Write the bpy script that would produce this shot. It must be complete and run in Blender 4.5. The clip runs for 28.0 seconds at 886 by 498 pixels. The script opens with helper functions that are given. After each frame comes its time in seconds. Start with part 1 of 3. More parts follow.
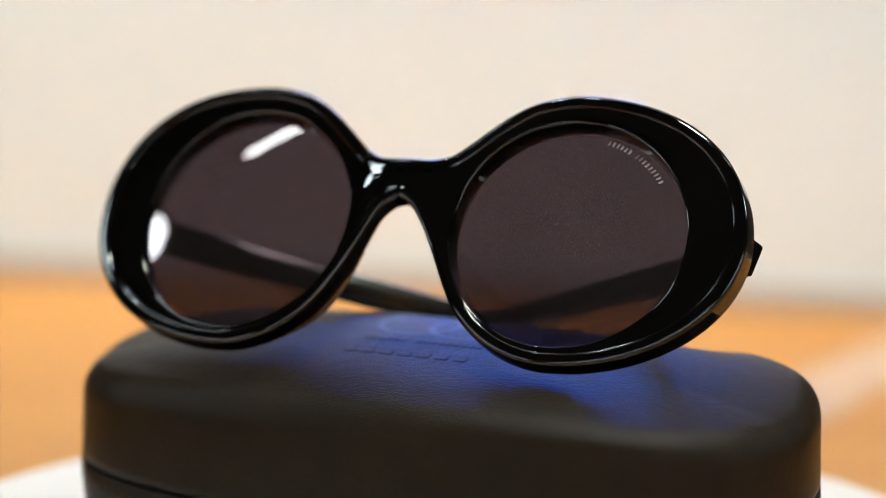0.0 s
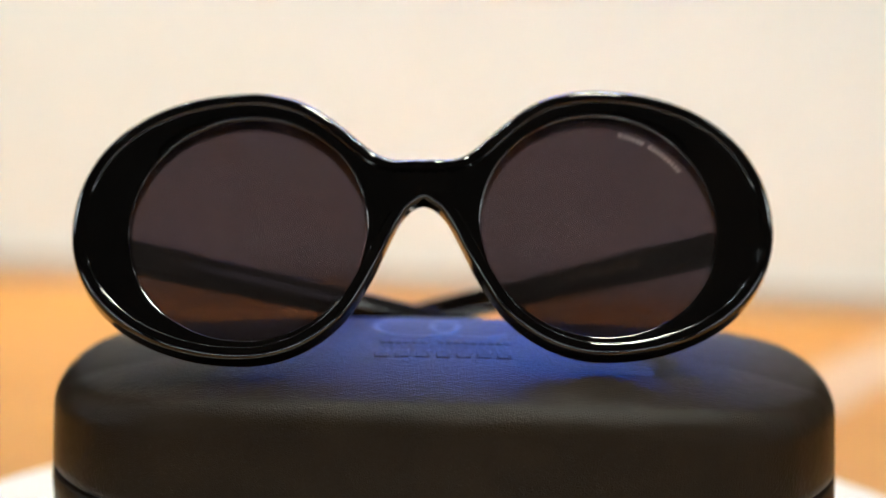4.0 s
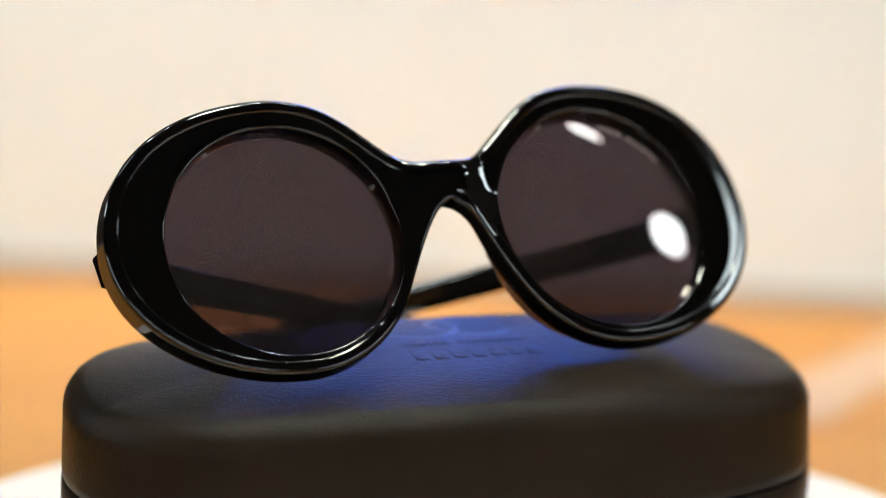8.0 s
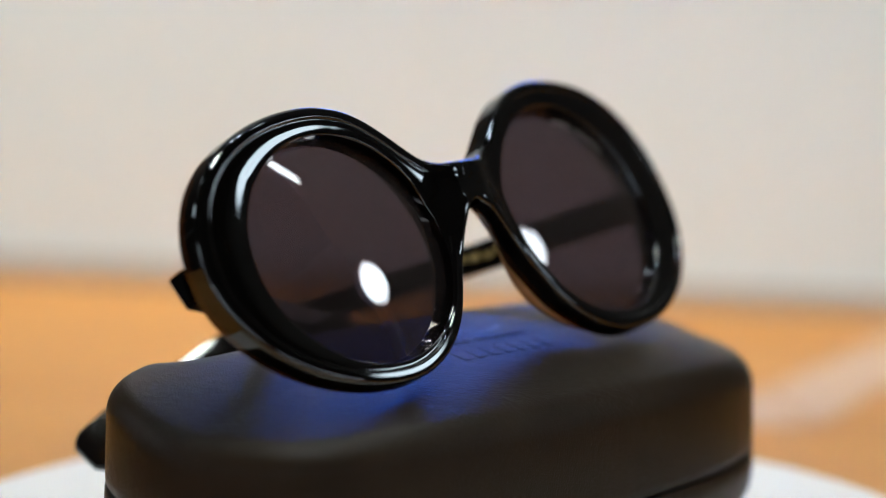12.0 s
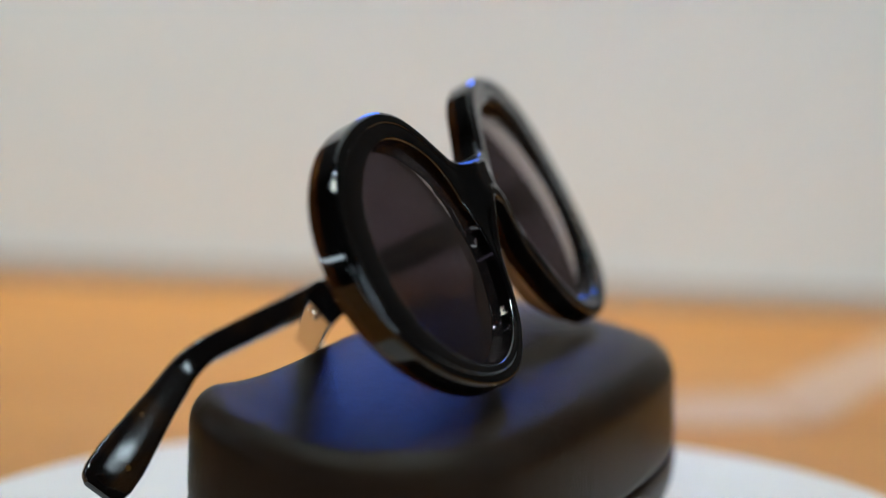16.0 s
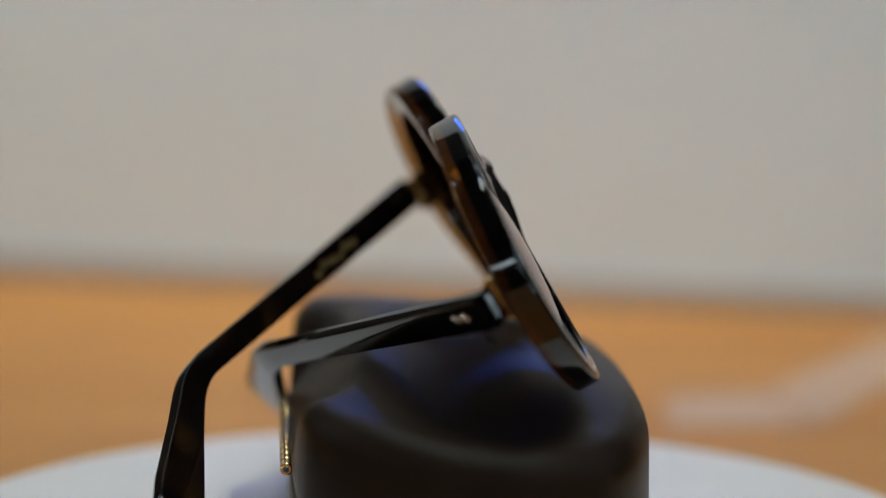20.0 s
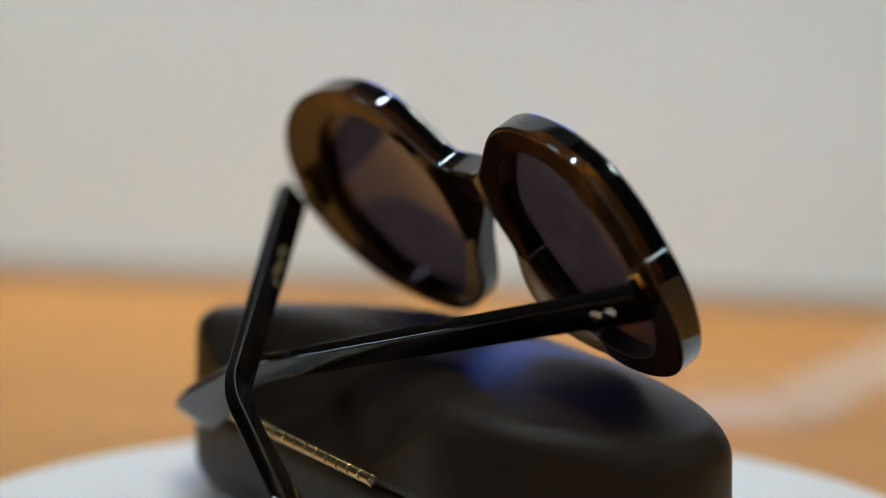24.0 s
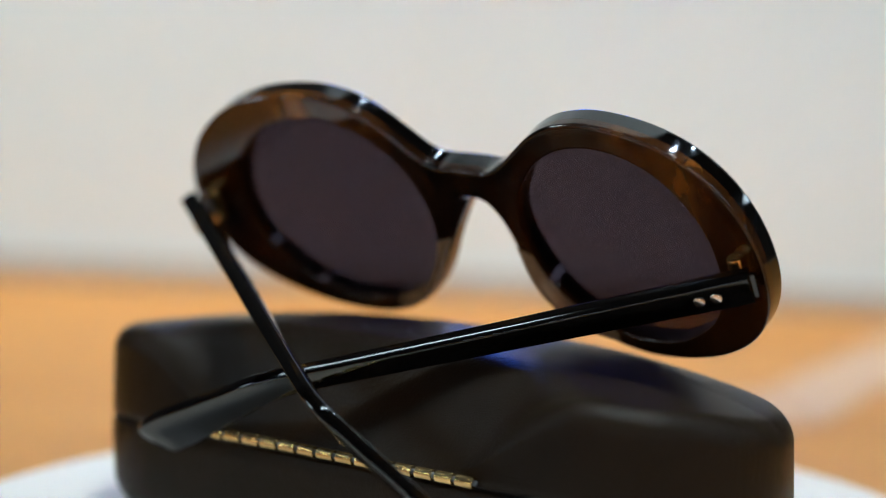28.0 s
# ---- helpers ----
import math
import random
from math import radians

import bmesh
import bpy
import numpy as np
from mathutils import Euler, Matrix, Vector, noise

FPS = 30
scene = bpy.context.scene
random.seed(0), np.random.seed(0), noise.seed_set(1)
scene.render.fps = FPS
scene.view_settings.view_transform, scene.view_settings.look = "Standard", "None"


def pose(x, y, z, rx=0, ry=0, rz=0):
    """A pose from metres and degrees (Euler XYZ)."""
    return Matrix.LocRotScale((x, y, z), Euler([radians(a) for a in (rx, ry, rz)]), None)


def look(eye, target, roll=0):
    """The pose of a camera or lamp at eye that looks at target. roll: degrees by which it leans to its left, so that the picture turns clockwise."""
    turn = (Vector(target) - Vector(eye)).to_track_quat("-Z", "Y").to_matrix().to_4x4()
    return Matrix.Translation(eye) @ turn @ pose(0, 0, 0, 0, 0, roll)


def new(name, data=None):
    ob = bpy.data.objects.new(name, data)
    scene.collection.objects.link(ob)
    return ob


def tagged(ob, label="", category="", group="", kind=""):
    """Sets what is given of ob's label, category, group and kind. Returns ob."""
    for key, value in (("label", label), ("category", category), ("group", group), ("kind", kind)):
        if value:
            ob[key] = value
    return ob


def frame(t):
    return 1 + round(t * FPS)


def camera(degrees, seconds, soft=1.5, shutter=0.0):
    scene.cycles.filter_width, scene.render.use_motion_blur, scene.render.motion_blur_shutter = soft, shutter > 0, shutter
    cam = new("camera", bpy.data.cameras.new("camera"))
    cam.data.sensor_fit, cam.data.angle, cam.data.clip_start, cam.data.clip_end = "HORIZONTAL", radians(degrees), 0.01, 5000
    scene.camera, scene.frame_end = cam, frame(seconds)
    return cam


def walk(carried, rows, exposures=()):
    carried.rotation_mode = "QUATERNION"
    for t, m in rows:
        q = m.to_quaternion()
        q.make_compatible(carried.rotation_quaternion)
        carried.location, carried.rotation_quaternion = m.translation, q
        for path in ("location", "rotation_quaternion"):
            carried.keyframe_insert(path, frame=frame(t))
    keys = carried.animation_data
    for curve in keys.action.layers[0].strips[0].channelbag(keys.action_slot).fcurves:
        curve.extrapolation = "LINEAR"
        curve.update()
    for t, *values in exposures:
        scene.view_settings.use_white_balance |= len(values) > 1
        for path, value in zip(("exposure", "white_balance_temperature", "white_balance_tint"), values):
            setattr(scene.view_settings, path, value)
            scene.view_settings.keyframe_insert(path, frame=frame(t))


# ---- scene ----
# Sunglasses standing on their case on a slowly turning white turntable; the camera stands still.
MM = 0.001
SPIN, FRONTAL = 5.963, 3.997          # degrees a second, and the moment at which the glasses face the camera
EYE = (0.0, -0.5549, 0.1446)
YAW, PITCH = 0.083, 8.40

cam = camera(18.80, 28.0, soft=1.0)
cam.data.dof.use_dof = True
cam.data.dof.focus_distance = 0.532
cam.data.dof.aperture_fstop = 5.9
_aim = (EYE[0] + math.sin(radians(YAW)) * math.cos(radians(PITCH)),
        EYE[1] + math.cos(radians(YAW)) * math.cos(radians(PITCH)),
        EYE[2] - math.sin(radians(PITCH)))
STAND = look(EYE, _aim, 0.743)
walk(cam, [(0.0, STAND), (28.0, STAND)],
     exposures=[(0.0, -0.48, 5190, 0), (3.0, -0.41, 5340, 0), (7.0, -0.37, 5340, 0), (10.0, -0.54, 5140, 0), (12.0, -0.76, 4940, 0),
                (15.0, -0.93, 4790, -1), (18.0, -1.31, 4840, -1), (20.0, -1.48, 4890, -1), (22.0, -1.38, 4840, -2),
                (25.0, -0.94, 4740, -3), (28.0, -0.74, 4690, -3)])

# ---- world and lights ----
world = bpy.data.worlds.new("world")
scene.world = world
world.use_nodes = True
_bg = world.node_tree.nodes["Background"]
_bg.inputs["Color"].default_value = (0.55, 0.6, 0.7, 1)
_bg.inputs["Strength"].default_value = 0.1
LAMP_POWER = 28.0
TUBE_POWER = 36.0
CEILING_POWER = 215.0
BLUE_POWER = 33.0
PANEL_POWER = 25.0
DOWNLIGHT_POWER = 450.0
# Unseen fill spot, added to brighten the middle of the back wall.
spot = new("wall_fill", bpy.data.lights.new("wall_fill", "SPOT"))
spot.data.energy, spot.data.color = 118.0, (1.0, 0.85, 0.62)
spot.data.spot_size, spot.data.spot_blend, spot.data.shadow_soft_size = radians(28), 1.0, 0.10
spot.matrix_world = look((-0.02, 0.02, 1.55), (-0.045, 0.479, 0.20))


# ---- materials ----
def nodes_of(name):
    m = bpy.data.materials.new(name)
    m.use_nodes = True
    nt = m.node_tree
    return m, nt, nt.nodes["Principled BSDF"]


def link(nt, a, b):
    nt.links.new(a, b)


def noise_node(nt, scale, detail=4.0, rough=0.55, stretch=None):
    tc = nt.nodes.new("ShaderNodeTexCoord")
    n = nt.nodes.new("ShaderNodeTexNoise")
    n.inputs["Scale"].default_value, n.inputs["Detail"].default_value, n.inputs["Roughness"].default_value = scale, detail, rough
    if stretch:
        mp = nt.nodes.new("ShaderNodeMapping")
        mp.inputs["Scale"].default_value = stretch
        link(nt, tc.outputs["Object"], mp.inputs["Vector"])
        link(nt, mp.outputs["Vector"], n.inputs["Vector"])
    else:
        link(nt, tc.outputs["Object"], n.inputs["Vector"])
    return n


def ramp(nt, source, stops):
    r = nt.nodes.new("ShaderNodeValToRGB")
    els = r.color_ramp.elements
    while len(els) < len(stops):
        els.new(0.5)
    for e, (p, c) in zip(els, stops):
        e.position, e.color = p, (*c, 1)
    link(nt, source, r.inputs["Fac"])
    return r


def bump(nt, bsdf, height, strength, distance):
    b = nt.nodes.new("ShaderNodeBump")
    b.inputs["Strength"].default_value, b.inputs["Distance"].default_value = strength, distance
    link(nt, height, b.inputs["Height"])
    link(nt, b.outputs["Normal"], bsdf.inputs["Normal"])


def mottled(name, low, high, scale, rough, rough_spread=0.06, bump_scale=0, bump_depth=0.0, stretch=None, metal=0.0, coat=0.0):
    m, nt, b = nodes_of(name)
    n = noise_node(nt, scale, stretch=stretch)
    r = ramp(nt, n.outputs["Fac"], [(0.3, low), (0.7, high)])
    link(nt, r.outputs["Color"], b.inputs["Base Color"])
    n2 = noise_node(nt, scale * 3.7)
    mr = nt.nodes.new("ShaderNodeMapRange")
    mr.inputs["To Min"].default_value, mr.inputs["To Max"].default_value = rough - rough_spread, rough + rough_spread
    link(nt, n2.outputs["Fac"], mr.inputs["Value"])
    link(nt, mr.outputs["Result"], b.inputs["Roughness"])
    b.inputs["Metallic"].default_value = metal
    b.inputs["Coat Weight"].default_value = coat
    if bump_scale:
        n3 = noise_node(nt, bump_scale, 3.0)
        bump(nt, b, n3.outputs["Fac"], 0.6, bump_depth)
    return m


def leather():
    m, nt, b = nodes_of("charcoal_leatherette")
    n = noise_node(nt, 60.0)
    r = ramp(nt, n.outputs["Fac"], [(0.3, (0.0105, 0.0063, 0.0032)), (0.72, (0.0170, 0.0105, 0.0055))])
    link(nt, r.outputs["Color"], b.inputs["Base Color"])
    b.inputs["Roughness"].default_value = 0.34
    b.inputs["Specular IOR Level"].default_value = 0.10
    tc = nt.nodes.new("ShaderNodeTexCoord")
    v = nt.nodes.new("ShaderNodeTexVoronoi")
    v.inputs["Scale"].default_value = 1900.0
    v.feature = "DISTANCE_TO_EDGE"
    link(nt, tc.outputs["Object"], v.inputs["Vector"])
    n2 = noise_node(nt, 1400.0, 3.0)
    mix = nt.nodes.new("ShaderNodeMath")
    mix.operation = "ADD"
    link(nt, v.outputs["Distance"], mix.inputs[0])
    link(nt, n2.outputs["Fac"], mix.inputs[1])
    bump(nt, b, mix.outputs["Value"], 0.6, 0.00020)
    return m


def emitter(name, colour, strength):
    m, nt, b = nodes_of(name)
    b.inputs["Base Color"].default_value = (0.8, 0.8, 0.8, 1)
    b.inputs["Emission Color"].default_value = (*colour, 1)
    b.inputs["Emission Strength"].default_value = strength
    return m


def acetate_black():
    m, nt, b = nodes_of("black_acetate")
    n = noise_node(nt, 25.0)
    r = ramp(nt, n.outputs["Fac"], [(0.3, (0.0006, 0.0005, 0.0004)), (0.75, (0.0018, 0.0013, 0.0010))])
    link(nt, r.outputs["Color"], b.inputs["Base Color"])
    b.inputs["Roughness"].default_value = 0.05
    b.inputs["IOR"].default_value = 1.5
    n2 = noise_node(nt, 90.0, 2.0)
    bump(nt, b, n2.outputs["Fac"], 0.12, 0.0002)
    return m


def acetate_amber():
    m, nt, b = nodes_of("amber_horn_acetate")
    n = noise_node(nt, 45.0, 5.0, 0.6, (1.0, 1.0, 0.35))
    r = ramp(nt, n.outputs["Fac"], [(0.38, (0.005, 0.0018, 0.0006)), (0.58, (0.058, 0.019, 0.003)), (0.76, (0.30, 0.112, 0.012))])
    link(nt, r.outputs["Color"], b.inputs["Base Color"])
    b.inputs["Roughness"].default_value = 0.07
    b.inputs["IOR"].default_value = 1.45
    b.inputs["Transmission Weight"].default_value = 0.35
    return m


def pad_acetate():
    m, nt, b = nodes_of("pale_amber_acetate")
    n = noise_node(nt, 120.0, 3.0)
    r = ramp(nt, n.outputs["Fac"], [(0.3, (0.36, 0.18, 0.07)), (0.7, (0.48, 0.28, 0.14))])
    link(nt, r.outputs["Color"], b.inputs["Base Color"])
    b.inputs["Roughness"].default_value = 0.12
    b.inputs["IOR"].default_value = 1.4
    b.inputs["Transmission Weight"].default_value = 0.5
    return m


def tortoise():
    m, nt, b = nodes_of("tortoise_acetate")
    n = noise_node(nt, 110.0, 3.0, 0.5, (0.5, 1.0, 1.0))
    r = ramp(nt, n.outputs["Fac"], [(0.54, (0.003, 0.002, 0.0015)), (0.68, (0.020, 0.010, 0.003)), (0.82, (0.17, 0.095, 0.018))])
    link(nt, r.outputs["Color"], b.inputs["Base Color"])
    b.inputs["Roughness"].default_value = 0.08
    return m


def tinted_lens(name, tint, gloss_tint, head_on, smudge=0.0):
    """One face of a tinted lens: what passes through it, and its gloss, which grows towards grazing views."""
    m = bpy.data.materials.new(name)
    m.use_nodes = True
    nt = m.node_tree
    nt.nodes.remove(nt.nodes["Principled BSDF"])
    t = nt.nodes.new("ShaderNodeBsdfTransparent")
    t.inputs["Color"].default_value = (*tint, 1)
    g = nt.nodes.new("ShaderNodeBsdfGlossy")
    g.inputs["Color"].default_value = (*gloss_tint, 1)
    g.inputs["Roughness"].default_value = 0.006
    f = nt.nodes.new("ShaderNodeLayerWeight")
    f.inputs["Blend"].default_value = 0.5
    p = nt.nodes.new("ShaderNodeMath")
    p.operation = "POWER"
    p.inputs[1].default_value = 5.0
    link(nt, f.outputs["Facing"], p.inputs[0])
    gloss = nt.nodes.new("ShaderNodeMath")
    gloss.operation = "MULTIPLY_ADD"
    gloss.inputs[1].default_value, gloss.inputs[2].default_value = 0.9, head_on
    link(nt, p.outputs["Value"], gloss.inputs[0])
    mix = nt.nodes.new("ShaderNodeMixShader")
    link(nt, gloss.outputs["Value"], mix.inputs[0])
    link(nt, t.outputs["BSDF"], mix.inputs[1])
    link(nt, g.outputs["BSDF"], mix.inputs[2])
    if smudge:
        # a thin film of dust and fingerprints, also added to lighten the lens
        film = nt.nodes.new("ShaderNodeBsdfDiffuse")
        film.inputs["Color"].default_value = (0.9, 0.70, 0.66, 1)
        n = noise_node(nt, 70.0, 5.0, 0.6)
        amount = nt.nodes.new("ShaderNodeMapRange")
        amount.inputs["From Min"].default_value, amount.inputs["From Max"].default_value = 0.3, 0.7
        amount.inputs["To Min"].default_value, amount.inputs["To Max"].default_value = smudge * 0.75, smudge * 1.25
        link(nt, n.outputs["Fac"], amount.inputs["Value"])
        over = nt.nodes.new("ShaderNodeMixShader")
        link(nt, amount.outputs["Result"], over.inputs[0])
        link(nt, mix.outputs["Shader"], over.inputs[1])
        link(nt, film.outputs["BSDF"], over.inputs[2])
        mix = over
    link(nt, mix.outputs["Shader"], nt.nodes["Material Output"].inputs["Surface"])
    return m


def wood(name, dark, light, scale=6.0):
    m, nt, b = nodes_of(name)
    n = noise_node(nt, scale, 8.0, 0.6, (0.6, 9.0, 9.0))
    n2 = noise_node(nt, 2.2, 3.0)
    mix = nt.nodes.new("ShaderNodeMath")
    mix.operation = "MULTIPLY_ADD"
    mix.inputs[1].default_value = 0.55
    link(nt, n.outputs["Fac"], mix.inputs[0])
    half = nt.nodes.new("ShaderNodeMath")
    half.operation = "MULTIPLY"
    half.inputs[1].default_value = 0.45
    link(nt, n2.outputs["Fac"], half.inputs[0])
    link(nt, half.outputs["Value"], mix.inputs[2])
    r = ramp(nt, mix.outputs["Value"], [(0.32, dark), (0.68, light)])
    link(nt, r.outputs["Color"], b.inputs["Base Color"])
    b.inputs["Roughness"].default_value = 0.5
    b.inputs["Specular IOR Level"].default_value = 0.25
    bump(nt, b, n.outputs["Fac"], 0.3, 0.0006)
    return m


LEATHER = leather()
EMBOSS = mottled("pressed_leatherette", (0.010, 0.0085, 0.0065), (0.012, 0.010, 0.008), 200, 0.36)
LINING = mottled("dark_gap", (0.004, 0.004, 0.004), (0.008, 0.008, 0.008), 90, 0.8)
BLACK = acetate_black()
AMBER = acetate_amber()
TORTOISE = tortoise()
PAD = pad_acetate()
LENS_FRONT = tinted_lens("smoke_lens_front", (0.250, 0.205, 0.232), (1.0, 0.90, 0.86), 0.09, 0.007)
LENS_BACK = tinted_lens("smoke_lens_back", (0.215, 0.19, 0.215), (1.0, 1.0, 1.0), 0.03)
GOLD = mottled("polished_brass", (0.66, 0.45, 0.16), (0.80, 0.58, 0.25), 300, 0.24, 0.08, metal=1.0)
SILVER = mottled("nickel", (0.6, 0.58, 0.54), (0.75, 0.73, 0.7), 300, 0.2, 0.05, metal=1.0)
PRINT = mottled("pale_print", (0.12, 0.10, 0.093), (0.17, 0.145, 0.136), 500, 0.5)
GILT = mottled("gilt_print", (0.30, 0.21, 0.07), (0.38, 0.28, 0.11), 500, 0.4, metal=0.6)
WHITE_PLASTIC = mottled("white_plastic", (0.79, 0.715, 0.635), (0.85, 0.78, 0.70), 14, 0.38, 0.05, 500, 0.00005)
TABLE_WOOD = wood("honey_wood", (0.42, 0.175, 0.032), (0.64, 0.30, 0.062))
FLOOR_WOOD = wood("floor_wood", (0.16, 0.09, 0.04), (0.28, 0.17, 0.08), 3.0)
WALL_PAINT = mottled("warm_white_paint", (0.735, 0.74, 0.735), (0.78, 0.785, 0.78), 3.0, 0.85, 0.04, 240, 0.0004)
# Unseen walls and ceiling, made dark so the glasses' reflections stay black.
DARK_SURROUND = mottled("dark_surround", (0.035, 0.030, 0.028), (0.05, 0.044, 0.04), 3.0, 0.85, 0.04, 240, 0.0004)
DARK_CEILING = mottled("dark_ceiling", (0.045, 0.042, 0.04), (0.06, 0.056, 0.053), 4.0, 0.9, 0.03, 200, 0.0003)
PALE_PINK = mottled("pale_pink", (0.52, 0.31, 0.17), (0.60, 0.39, 0.24), 25, 0.6)
DARK_METAL = mottled("dark_painted_metal", (0.03, 0.03, 0.03), (0.06, 0.06, 0.06), 60, 0.4)
LAMP_GLOW = emitter("lamp_glow", (1.0, 0.94, 0.84), LAMP_POWER)
TUBE_GLOW = emitter("tube_glow", (1.0, 0.93, 0.80), TUBE_POWER)
CEILING_GLOW = emitter("ceiling_glow", (1.0, 0.86, 0.62), CEILING_POWER)
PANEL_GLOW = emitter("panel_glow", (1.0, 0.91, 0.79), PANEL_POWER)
DOWNLIGHT_GLOW = emitter("downlight_glow", (1.0, 0.95, 0.88), DOWNLIGHT_POWER)
BLUE_GLOW = emitter("blue_glow", (0.07, 0.20, 1.0), BLUE_POWER)


# ---- mesh helpers ----
def mesh_of(name, verts, faces, material, smooth=True):
    me = bpy.data.meshes.new(name)
    me.from_pydata([tuple(float(c) for c in v) for v in verts], [], [tuple(int(i) for i in f) for f in faces])
    me.materials.append(material)
    me.validate()
    bm = bmesh.new()
    bm.from_mesh(me)
    bmesh.ops.remove_doubles(bm, verts=bm.verts, dist=1e-6)
    bmesh.ops.recalc_face_normals(bm, faces=bm.faces)
    bm.to_mesh(me)
    bm.free()
    for p in me.polygons:
        p.use_smooth = smooth
    return me


def part(name, data, parent, label="", sharp=None):
    ob = new(name, data)
    ob.parent = parent
    if sharp:
        data.set_sharp_from_angle(angle=radians(sharp))
    if label:
        tagged(ob, label)
    return ob


def loft(rings, closed=True, cap=True):
    """Verts and faces through rings of equal point count; rings: arrays (n, 3)."""
    n = len(rings[0])
    verts = [v for r in rings for v in r]
    faces = []
    for j in range(len(rings) - 1):
        for i in range(n if closed else n - 1):
            k = (i + 1) % n
            faces.append((j * n + i, j * n + k, (j + 1) * n + k, (j + 1) * n + i))
    if cap:
        faces.append(tuple(range(n))[::-1])
        faces.append(tuple(range((len(rings) - 1) * n, len(rings) * n)))
    return verts, faces


def lathe(profile, n=48, axis=(0, 0, 1), at=(0, 0, 0)):
    """Turned body: profile of (radius, height) pairs about an axis through at."""
    turn = Vector((0, 0, 1)).rotation_difference(Vector(axis)).to_matrix()
    rings = []
    for r, z in profile:
        ring = []
        for i in range(n):
            a = 2 * math.pi * i / n
            p = turn @ Vector((r * math.cos(a), r * math.sin(a), z)) + Vector(at)
            ring.append(p)
        rings.append(ring)
    return loft(rings)


def block(x0, x1, y0, y1, z0, z1, bevel=0.0):
    bm = bmesh.new()
    bmesh.ops.create_cube(bm, size=1.0)
    for v in bm.verts:
        v.co = Vector(((x0 + x1) / 2 + v.co.x * (x1 - x0), (y0 + y1) / 2 + v.co.y * (y1 - y0), (z0 + z1) / 2 + v.co.z * (z1 - z0)))
    if bevel:
        bmesh.ops.bevel(bm, geom=bm.edges[:], offset=bevel, segments=2, affect="EDGES", profile=0.5)
    vs = [v.co.copy() for v in bm.verts]
    bm.verts.index_update()
    fs = [[v.index for v in f.verts] for f in bm.faces]
    bm.free()
    return vs, fs


def thing(name, m, label, category, group=""):
    ob = new(name)
    ob.empty_display_size = 0.02
    ob.matrix_world = m
    return tagged(ob, label, category, group)


def structure(name, vf, material, label):
    ob = new(name, mesh_of(name, *vf, material, smooth=False))
    return tagged(ob, label, kind="structure")


# ---- room ----
TABLE_Z, FLOOR_Z, TABLE_FAR, WALL_Y = -0.021, -0.771, 0.4335, 0.4355
SLANT = -11.3                            # degrees by which the wall and the table are turned against the camera


def slanted(vf):
    turn = pose(0, 0, 0, 0, 0, SLANT)
    return [turn @ Vector(v) for v in vf[0]], vf[1]


structure("floor", block(-2.3, 2.3, -2.8, 1.2, FLOOR_Z - 0.1, FLOOR_Z), FLOOR_WOOD, "plain brown wooden floor of the room")
# White wall ends just out of view; dark sides keep reflections in the glasses dark.
structure("wall_north", slanted(block(-0.31, 0.125, WALL_Y, WALL_Y + 0.12, FLOOR_Z, 1.75)), WALL_PAINT, "warm white wall behind the table, cut narrow for dark reflections")
structure("wall_north_left", slanted(block(-2.5, -0.31, WALL_Y + 0.002, WALL_Y + 0.12, FLOOR_Z, 1.75)), DARK_SURROUND, "unseen plain wall, made dark brown-grey for black reflections")
structure("wall_north_right", slanted(block(0.125, 2.3, WALL_Y + 0.002, WALL_Y + 0.12, FLOOR_Z, 1.75)), DARK_SURROUND, "unseen plain wall, made dark brown-grey for black reflections")
structure("wall_south", block(-2.2, 2.2, -2.8, -2.7, FLOOR_Z, 1.75), DARK_SURROUND, "unseen plain wall, made dark brown-grey for black reflections")
structure("wall_west", block(-2.3, -2.2, -2.8, 1.1, FLOOR_Z, 1.75), DARK_SURROUND, "unseen plain wall, made dark brown-grey for black reflections")
structure("wall_east", block(2.2, 2.3, -2.8, 0.3, FLOOR_Z, 1.75), DARK_SURROUND, "unseen plain wall, made dark brown-grey for black reflections")
structure("ceiling", block(-2.3, 2.3, -2.8, 1.2, 1.75, 1.85), DARK_CEILING, "unseen plain ceiling, made dark grey for black reflections")


def wooden_table():
    t = thing("wooden_table", pose(0, 0, FLOOR_Z, 0, 0, SLANT), "honey-coloured wooden table standing against the wall", "table")
    top = TABLE_Z - FLOOR_Z
    part("tabletop", mesh_of("tabletop", *block(-0.9, 0.9, -0.85, TABLE_FAR, top - 0.032, top, 0.003), TABLE_WOOD, False), t)
    for x in (-0.83, 0.83):
        for y in (-0.78, TABLE_FAR - 0.07):
            part("leg", mesh_of("leg", *block(x - 0.03, x + 0.03, y - 0.03, y + 0.03, 0, top - 0.032, 0.003), TABLE_WOOD, False), t)
    return t


wooden_table()
# Added strip: its taupe stands in for the dim band where wall meets table.
BAND_TONE = mottled("taupe_band", (0.42, 0.33, 0.25), (0.48, 0.385, 0.30), 6.0, 0.7, 0.05)
structure("dim_band", slanted(block(-0.9, 0.9, TABLE_FAR - 0.005, TABLE_FAR - 0.0005, TABLE_Z + 0.0005, TABLE_Z + 0.009, 0.001)), BAND_TONE, "low taupe strip added for the dim band along the wall")


